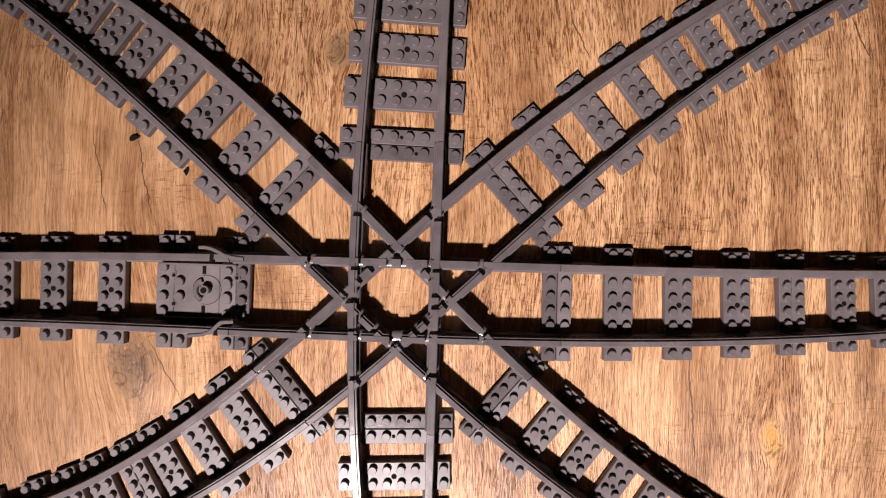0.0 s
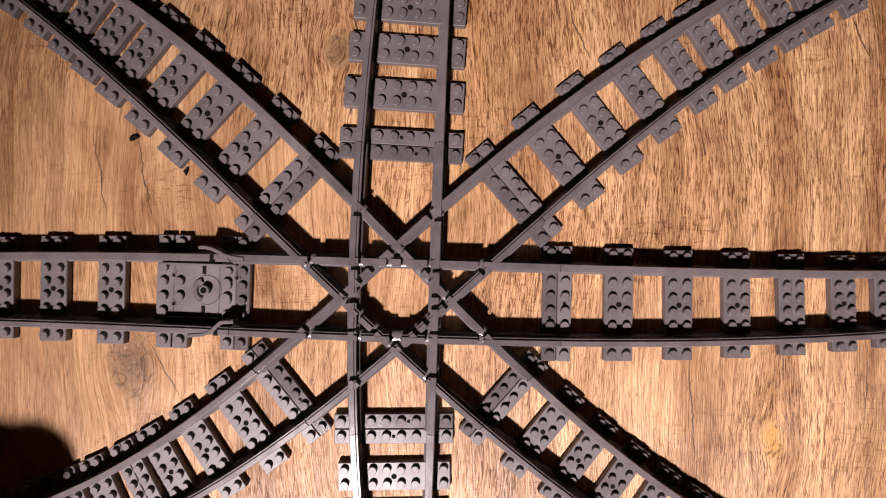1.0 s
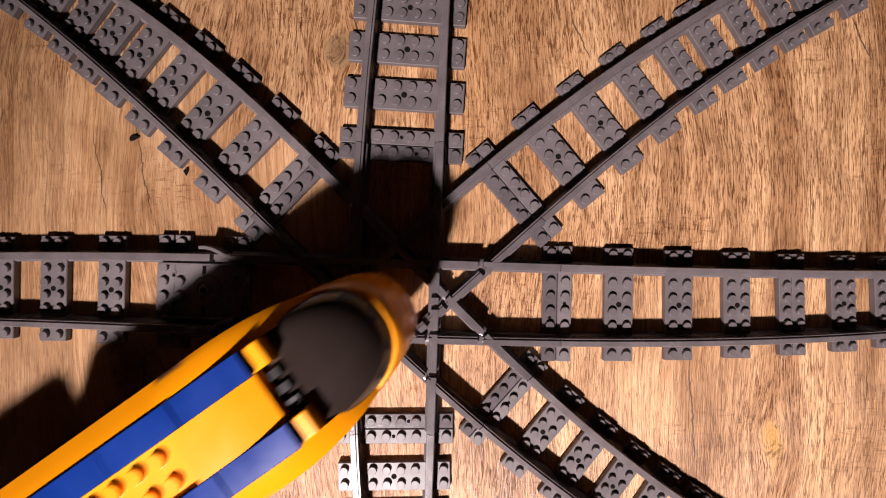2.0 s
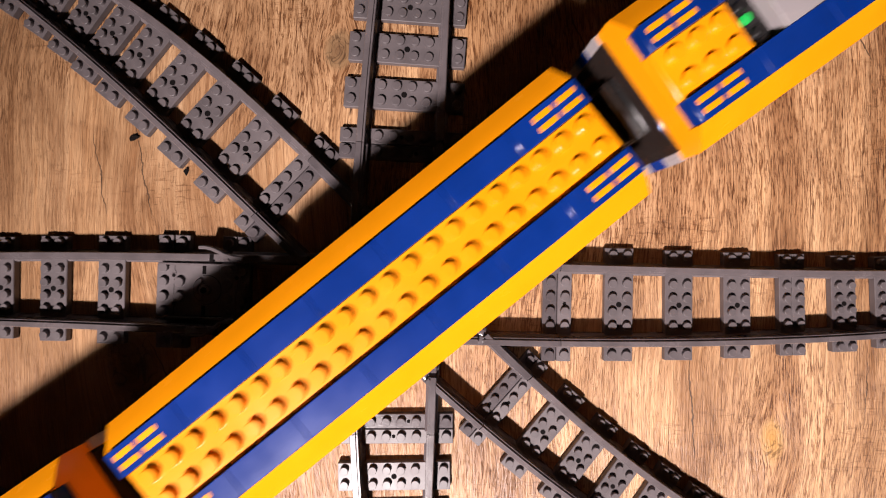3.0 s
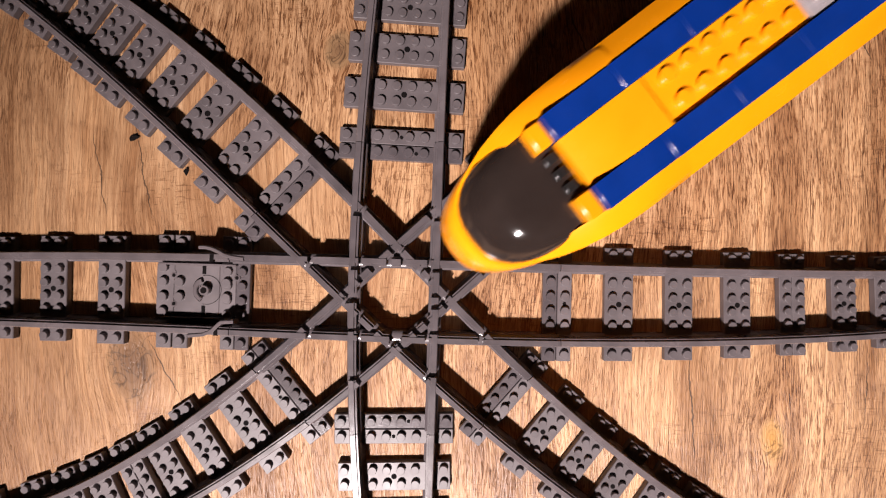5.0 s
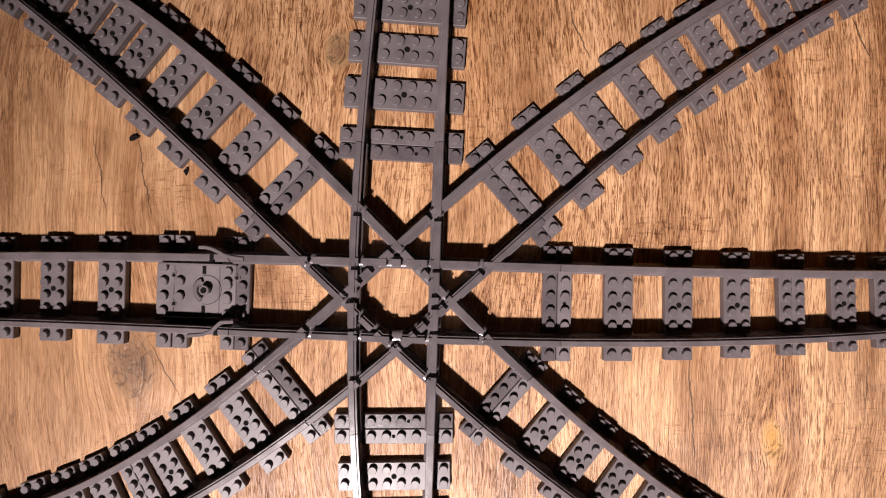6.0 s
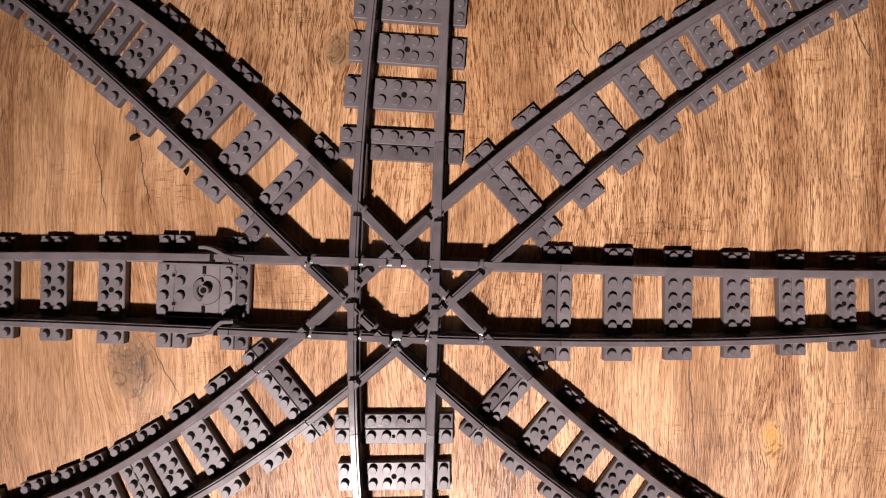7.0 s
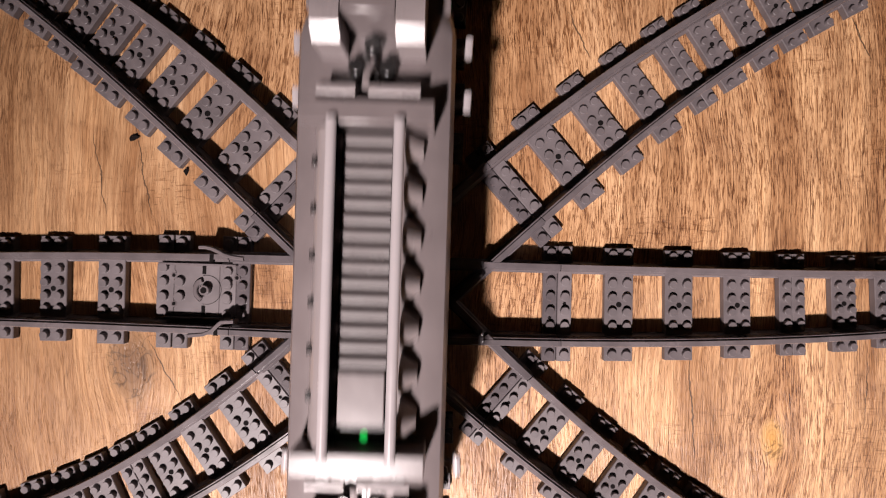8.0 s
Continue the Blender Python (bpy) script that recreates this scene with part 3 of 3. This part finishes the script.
        loft(bm, [[(e + d, -8.0, ROOF - 9), (e + d, -8.0, top), (e + d, 8.0, top), (e + d, 8.0, ROOF - 9)] for d, top in ((-1.5, ROOF + 1.6), (10, ROOF + 1.2), (19, ROOF - 0.4), (26, ROOF - 3.2))])
        add("nose_roof", bm, YELLOW)
        for y in (-12.2, 12.2):
            bm = bmesh.new()
            box(bm, e + 27.2, e + 32.5, y - 3.9, y + 3.9, ROOF - 12, ROOF - 1.5, 0.4)
            add("corner_block", bm, YELLOW)
        bm = bmesh.new()
        box(bm, e + 2, e + 33, -15.8, 15.8, ROOF - 28, ROOF - 9.2, 0.3)
        for y in (-5, 0, 5):
            box(bm, e + 27.5, e + 31.5, y - 1.5, y + 1.5, ROOF - 9.2, ROOF - 6.5, 0.2)
        add("cab_inside", bm, BLACK, t, "dark cab interior")
        bm = bmesh.new()
        rings = []
        for k in range(7):
            q = k / 6
            out = nose_outline(e + 24, 37.5 - 20 * q ** 1.5, 20.5 - 8 * q ** 2.2)
            rings.append([(x, y, ROOF - 27 + 18 * math.sin(q * math.pi / 2)) for x, y in out])
        loft(bm, rings)
        add("windscreen", bm, SMOKE, t, "dark smoked domed windscreen")
        bm = bmesh.new()
        rings = []
        for z, grow in ((40, -16), (45, -5), (52, -0.5), (60, 0), (72, -0.8), (84, -2.5), (ROOF - 29, -4), (ROOF - 26.5, -6)):
            out = nose_outline(e + 8, 61 + grow, HALF + grow * 0.12, 12)
            rings.append([(x, y, z) for x, y in out])
        loft(bm, rings)
        add("nose", bm, YELLOW, t, "rounded yellow nose")
        bm = bmesh.new()
        loft(bm, [[(x, y, z) for x, y in nose_outline(e - 8, 28, HALF - 8, 8)] for z in (18, 60)])
        add("skirt", bm, BLACK, t, "dark skirt under the nose")
        for sg in (1, -1):
            # cheek that falls from the eaves to the nose rim
            bm = bmesh.new()
            rings = []
            for i in range(9):
                q = i / 8
                xx = e - 0.3 + 48 * q
                yo = HALF * max(0.0, 1 - max(0.0, (q * 48 - 8) / 54) ** 3.2) ** 0.4
                zt = ROOF + 0.2 - 26 * q ** 3.2
                yi = max(4.0, min(16.3, yo - 6.0))
                rings.append([(xx, sg * yo, ROOF - 40), (xx, sg * yo, zt - 8 + 6 * q), (xx, sg * (yo - 2.2), zt - 3.6 + 2.4 * q), (xx, sg * yi, zt), (xx, sg * yi, ROOF - 40)])
            loft(bm, rings)
            add("cheek", bm, YELLOW)
    # sides: pale and blue bands, window band
    for sg in (1, -1):
        for a, b, mat, nm in ((ROOF - 30, ROOF - 19, WHITE, "white_band"), (ROOF - 41, ROOF - 30.2, BLUE, "blue_band"), (ROOF - 54, ROOF - 41.2, WHITE, "white_band"), (38, 54, SMOKE, "window_band")):
            bm = bmesh.new()
            y = sg * HALF
            xe = e if cab else x1 + 0.6
            ya, yb = y - sg * 3, y + sg * 0.5
            loft(bm, [[(xx, ya, a), (xx, yb, a), (xx, yb, b), (xx, ya, b)] for xx in [x0 - 0.6 + (xe - x0 + 0.6) * i / 6 for i in range(7)]])
            add(nm, bm, mat)
    # ends: dark end wall below the yellow roof edge, gangway bellows
    for xe, sg in ((x0, -1), (x1, 1)):
        if cab and sg > 0:
            continue
        bm = bmesh.new()
        box(bm, min(xe, xe + sg * 0.5), max(xe, xe + sg * 0.5), -20.8, 20.8, 24, ROOF - 17, 0.1)
        wall = add("end_wall", bm, SMOKE, t, "dark end wall")
        bm = bmesh.new()
        for i in range(4):
            a, b = xe + sg * (0.4 + 1.5 * i), xe + sg * (1.6 + 1.5 * i)
            box(bm, min(a, b), max(a, b), -11 + (i % 2), 11 - (i % 2), 28, ROOF - 24 - (i % 2), 0.3)
        add("gangway", bm, BLACK, wall, "black gangway bellows")
        bm = bmesh.new()
        box(bm, min(xe, xe + sg * 9), max(xe, xe + sg * 9), -3, 3, 17, 21, 0.4)
        disc(bm, xe + sg * 8, 0, 15, 23, 3.0, 12)
        add("coupling", bm, MID_GREY, t, "grey magnet coupling")
    bm = bmesh.new()
    box(bm, x0 + 2, x1 - (74 if cab else 2), -20, 20, 16, 22, 0.4)
    add("chassis", bm, BLACK)
    for xb in (-58, 16 if cab else 50):
        bm = bmesh.new()
        box(bm, xb - 18, xb + 18, -15, 15, 15, 18, 0.4)
        for y in (-16.5, 16.5):
            box(bm, xb - 17, xb + 17, y - 1.2, y + 1.2, RAIL_TOP + 3, RAIL_TOP + 10, 0.4)
        bogie = part("bogie", bm, BLACK, t)
        for dx in (-11, 11):
            for y in (-20.2, 16.2):
                bm = bmesh.new()
                disc(bm, xb + dx, RAIL_TOP + 7.8, y, y + 4, 7.6, 20, axis="y", bev=False)
                part("wheel", bm, BLACK, bogie)
    return t


cab_front = yellow_car(True, lit=True)
coach_1 = yellow_car(False)
coach_2 = copy_thing(coach_1, Matrix())
cab_rear = yellow_car(True)


# ---- the grey and green locomotive: +x is its front ----
def loco():
    t = thing("locomotive", "grey toy diesel locomotive with a bright green studded nose", "toy locomotive")

    def add(name, bm, mat, parent=t, label=""):
        return part(name, upright(bm), mat, parent, label)

    bm = bmesh.new()
    ring = lambda x, h, top: [(x, y, z) for y, z in ((-h, 20), (-h, top - 7), (-h + 1.5, top - 3.5), (-h + 7.5, top), (h - 7.5, top), (h - 1.5, top - 3.5), (h, top - 7), (h, 20))]
    loft(bm, [ring(-96, 24.5, 92), ring(-90, 25.8, 96), ring(-84, 26.8, 98), ring(84, 26.8, 98), ring(90, 25.8, 96), ring(96, 24.5, 92)])
    add("body", bm, MID_GREY, t)
    for s in (1, -1):
        # green nose with studs
        bm = bmesh.new()
        out = [(s * 96, -24), (s * 120, -24), (s * 127, -18), (s * 131, -8), (s * 133, -8), (s * 133, 8), (s * 131, 8), (s * 127, 18), (s * 120, 24), (s * 96, 24)]
        loft(bm, [[(x, y, 40) for x, y in out], [(x, y, 65.8) for x, y in out]])
        for x, ys in ((128, (-4, 4)), (120, (-12, -4, 4, 12)), (112, (-20, -4, 4, 20))):
            for y in ys:
                roof_stud(bm, s * x, y, 65.8)
        add("nose", bm, GREEN, t, "bright green studded nose")
        # windscreen: green bars round two clear panes, dark cab behind, two toy drivers' yellow hands
        def on_glass(y, k, deep=0.0):
            return (s * (106.4 - 8 * k - deep), y, 66 + 24 * k)

        def bar(y0, y1, k0, k1):
            bm = bmesh.new()
            near = [on_glass(y0, k0), on_glass(y1, k0), on_glass(y1, k1), on_glass(y0, k1)]
            loft(bm, [near, [(x - s * 3.0, y, z) for x, y, z in near]])
            return bm

        for y0, y1, k0, k1 in ((-25, 25, 0.0, 0.14), (-25, 25, 0.86, 1.0), (-25, -20.5, 0.14, 0.86), (20.5, 25, 0.14, 0.86), (-1.6, 1.6, 0.14, 0.86)):
            add("windscreen_bar", bar(y0, y1, k0, k1), GREEN, t, "green windscreen bar")
        bm = bmesh.new()
        loft(bm, [[(s * 96.3, y, z) for y, z in ((-24.5, 60), (24.5, 60), (24.5, 90), (-24.5, 90))], [(s * 97.4, y, z) for y, z in ((-24.5, 60), (24.5, 60), (24.5, 90), (-24.5, 90))]])
        add("cab_back", bm, BLACK, t)
        # added black cover over the green nose, so the panes stay dark lower down
        bm = bmesh.new()
        box(bm, min(s * 97.6, s * 103.0), max(s * 97.6, s * 103.0), -20.4, 20.4, 65.9, 67.6, 0.2)
        add("cab_desk", bm, BLACK, t)
        for a, b in ((-20.5, -1.6), (1.6, 20.5)):
            bm = bmesh.new()
            near = [on_glass(a, 0.14, 1.2), on_glass(b, 0.14, 1.2), on_glass(b, 0.86, 1.2), on_glass(a, 0.86, 1.2)]
            loft(bm, [near, [(x - s * 0.5, y, z) for x, y, z in near]])
            pane = add("window_pane", bm, GLASS, t, "clear windscreen pane")
            pane.visible_shadow = False
            bm = bmesh.new()
            mid = (a + b) / 2 - 2
            tube(bm, [(s * 98.5, mid + 2.8 * math.cos(q), 77 + 2.8 * math.sin(q)) for q in [-0.6 + 4.3 * i / 8 for i in range(9)]], 1.2, 8)
            add("cab_lever", bm, YELLOW, t, "small yellow claw hand of a toy driver in the cab")
        bm = bmesh.new()
        box(bm, min(s * 93, s * 99), max(s * 93, s * 99), -24.6, 24.6, 89, 93, 0.4)
        add("roof_lip", bm, MID_GREY, t)
        for y in (-4.2, 4.2):
            bm = bmesh.new()
            disc(bm, y, 95, min(s * 97, s * 102), max(s * 97, s * 102), 3.2, 16, axis="x", bev=False)
            for v in bm.verts:
                v.co = Vector((v.co.x, v.co.y, v.co.z))
            add("headlight", bm, CLEAR, t, "round clear headlight")
        # roof blocks over the cab
        bm = bmesh.new()
        box(bm, min(s * 82, s * 103), max(s * 82, s * 103), -8.1, 8.1, 98, 116, 0.5)
        add("roof_block", bm, MID_GREY, t)
        for y0 in (-17, 8.4):
            bm = bmesh.new()
            prof = [(74, 92), (74, 112), (78, 116), (84, 116), (90, 113.5), (93, 108), (94, 100), (94, 92)]
            loft(bm, [[(s * x, y0, z) for x, z in prof], [(s * x, y0 + 8.6, z) for x, z in prof]])
            add("roof_slope", bm, LIGHT_GREY, t, "light grey curved slope")
            bm = bmesh.new()
            roof_stud(bm, s * 98, y0 + 4.3, 100)
            box(bm, min(s * 94, s * 102), max(s * 94, s * 102), y0, y0 + 8.6, 92, 100, 0.3)
            add("roof_step", bm, MID_GREY, t)
        # dark pit with fittings
        bm = bmesh.new()
        box(bm, min(s * 57, s * 82), max(s * 57, s * 82), -18, 18, 91, 95, 0.3)
        pit = add("roof_pit", bm, BLACK, t, "black pit with round fittings")
        for x, y in ((62, -12), (62, 12), (70, -5), (70, 5), (77, 0), (66, 0)):
            bm = bmesh.new()
            disc(bm, s * x, y, 95, 104, 2.6, 12)
            add("fitting", bm, BLACK, pit)
        bm = bmesh.new()
        tube(bm, [(s * 61, -16, 108), (s * 61, -4, 108)], 1.6)
        tube(bm, [(s * 61, 0, 108), (s * 61, 16, 108)], 1.6)
        tube(bm, [(s * 70, 0, 104), (s * 66, -1, 107), (s * 62, -1, 108)], 1.3)
        add("cable_bar", bm, LIGHT_GREY, t)
        bm = bmesh.new()
        box(bm, min(s * 50, s * 57), max(s * 50, s * 57), -20.5, 20.5, 91, 112, 0.4)
        add("cross_beam", bm, MID_GREY, t)
        # bumper and low front
        bm = bmesh.new()
        tube(bm, [(s * 118, -25, 36), (s * 128, -19, 36), (s * 134.5, -14, 36), (s * 134.5, 14, 36), (s * 128, 19, 36), (s * 118, 25, 36)], 1.5)
        add("front_rail", bm, WHITE, t, "white handrail round the nose")
        bm = bmesh.new()
        box(bm, min(s * 96, s * 130), max(s * 96, s * 130), -20, 20, 18, 40, 0.6)
        add("underframe", bm, BLACK, t)
        # side grab handles
        for y in (-1, 1):
            for x in (67, 87):
                bm = bmesh.new()
                tube(bm, [(s * x, y * 27, 74), (s * x, y * 31.5, 76)], 0.8)
                tube(bm, [(s * (x - 3.5), y * 31.5, 77), (s * (x - 2.8), y * 31.5, 77), (s * (x + 2.8), y * 31.8, 77), (s * (x + 3.5), y * 31.8, 77)], 1.5)
                add("grab_handle", bm, WHITE, t, "small white grab handle")
    # engine deck: ribbed grille between two pale tubes, rows of rounded caps outside
    bm = bmesh.new()
    box(bm, -50, 50, -8.5, 8.5, 91, 104, 0.2)
    add("engine_deck", bm, BLACK, t)
    bm = bmesh.new()
    for i in range(15):
        x = -46.5 + 5.0 * i
        disc(bm, x, 104.5, -7.6, 7.6, 1.9, 10, axis="y", bev=False)
    add("grille", bm, RIB_GREY, t, "ribbed grey grille")
    bm = bmesh.new()
    box(bm, 26.5, 43, -7.4, 7.4, 103.5, 107, 0.3)
    add("deck_plate", bm, MID_GREY, t)
    bm = bmesh.new()
    box(bm, 43.4, 49.5, -7.4, 7.4, 100.4, 102.2, 0.3)
    tile = add("green_tile", bm, GREEN_DARK, t, "clear dark green tile")
    bm = bmesh.new()
    disc(bm, 47.0, 1.0, 102.0, 105.0, 1.3, 12)
    disc(bm, 46.2, -2.6, 102.0, 103.2, 0.8, 10)
    add("green_light", bm, GREEN_GLOW, tile, "small glowing green light")
    for s in (1, -1):
        bm = bmesh.new()
        tube(bm, [(-51, s * 10.2, 113), (51, s * 10.2, 113)], 1.7, 12)
        add("deck_tube", bm, WHITE, t, "pale round bar")
        if s < 0:
            # one pale strip stands for this side's row of brightly lit caps
            bm = bmesh.new()
            loft(bm, [[(x, -11.6, 98), (x, -11.6, 111.5), (x, -13.6, 110.0), (x, -16.6, 105.0), (x, -17.4, 98)] for x in (-49, 49)])
            band = add("deck_slope", bm, LIGHT_GREY, t, "pale sloped strip with dark notches, standing for brightly lit caps")
            for i in range(6):
                bm = bmesh.new()
                x = -40 + 14.6 * i
                box(bm, x, x + 2.4, -17.2, -15.4, 104.0, 107.4, 0.2)
                add("notch", bm, BLACK, band)
        for i in range(7):
            bm = bmesh.new()
            x = -45 + 14.6 * i
            rings = []
            for q in range(7):
                k = q / 6
                rings.append([(x + (6.6 - 3.4 * k) * math.cos(math.pi * m / 10), s * (11.8 + 5.4 * k) if s > 0 else -8.9 - 0.6 * k, 97 + (13 - 7 * k) * math.sin(math.pi * m / 10)) for m in range(11)])
            if s > 0:
                loft(bm, rings)
                add("deck_cap", bm, LIGHT_GREY, t, "rounded grey cap")
            else:
                # pale pins stand for the glints in the dark gap beside the tube
                disc(bm, x, -8.6, 103.5, 108.5, 1.0, 10)
                add("deck_pin", bm, LIGHT_GREY, t, "small pale pin standing for a glint")
    bm = bmesh.new()
    for xb in (-75, 75):
        box(bm, xb - 20, xb + 20, -15, 15, 15, 20, 0.4)
        for dx in (-12, 12):
            for y in (-19.2, 15.2):
                disc(bm, xb + dx, RAIL_TOP + 8.2, y, y + 4, 8.0, 20, axis="y", bev=False)
    part("running_gear", bm, BLACK, t)
    return t


engine = loco()


# ---- what moves ----
# distance in mm of the first gap between cars along the diagonal line, by time
GAP = ((0.0, -720), (0.5, -600), (1.0, -468), (1.5, -357), (1.7, -319), (2.0, -240), (2.4, -120), (2.8, 2.6), (3.0, 67.5), (3.2, 121), (3.5, 221),
       (3.8, 299), (4.0, 357), (4.2, 417), (4.5, 487), (4.6, 505), (4.7, 525), (5.2, 630), (5.8, 742), (6.4, 850), (8.0, 1100))
# the locomotive's middle, in mm along the upright line, by time
ENGINE = ((0.0, 1130), (2.0, 960), (4.0, 765), (6.0, 505), (7.0, 300), (7.4, 212), (7.5, 189), (7.6, 151), (7.7, 111), (7.8, 72), (7.9, 28), (8.0, -12))


def at_time(rows, t):
    """Smooth reading between rows."""
    for i in range(len(rows) - 1):
        (t0, a), (t1, b) = rows[i], rows[i + 1]
        if t0 <= t <= t1:
            m0 = (b - rows[i - 1][1]) / (t1 - rows[i - 1][0]) if i else (b - a) / (t1 - t0)
            m1 = (rows[i + 2][1] - a) / (rows[i + 2][0] - t0) if i + 2 < len(rows) else (b - a) / (t1 - t0)
            k, h = (t - t0) / (t1 - t0), t1 - t0
            return (2 * k ** 3 - 3 * k * k + 1) * a + (k ** 3 - 2 * k * k + k) * h * m0 + (3 * k * k - 2 * k ** 3) * b + (k ** 3 - k * k) * h * m1
    return rows[-1][1]


def riding(line, u, half, turn, aside=0.0):
    """The pose of a car whose two bogies stand on the line."""
    xa, ya, _ = line.centre(u - half)
    xb, yb, _ = line.centre(u + half)
    a = math.degrees(math.atan2(yb - ya, xb - xa))
    ca, sa = math.cos(radians(a)), math.sin(radians(a))
    return pose(((xa + xb) / 2 - aside * sa) * MM, ((ya + yb) / 2 + aside * ca) * MM, 0, 0, 0, a + turn)


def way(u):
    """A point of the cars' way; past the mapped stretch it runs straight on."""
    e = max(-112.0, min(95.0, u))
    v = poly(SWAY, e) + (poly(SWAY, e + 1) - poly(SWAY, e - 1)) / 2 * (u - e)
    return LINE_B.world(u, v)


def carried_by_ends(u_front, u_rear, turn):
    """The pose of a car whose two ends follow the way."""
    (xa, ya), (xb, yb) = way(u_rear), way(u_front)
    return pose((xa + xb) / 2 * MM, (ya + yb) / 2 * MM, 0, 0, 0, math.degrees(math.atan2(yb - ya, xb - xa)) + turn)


def motions():
    times = [i / 10 for i in range(81)]
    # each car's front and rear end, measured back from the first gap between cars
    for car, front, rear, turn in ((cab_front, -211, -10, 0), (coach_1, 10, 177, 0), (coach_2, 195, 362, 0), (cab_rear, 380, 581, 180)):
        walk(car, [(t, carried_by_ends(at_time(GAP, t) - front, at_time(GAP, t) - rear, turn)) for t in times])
    walk(engine, [(t, riding(LINE_V, at_time(ENGINE, t), 75, 180, 1.4 - 2.4 * min(1.0, max(0.0, at_time(ENGINE, t) / 185)))) for t in times])


motions()
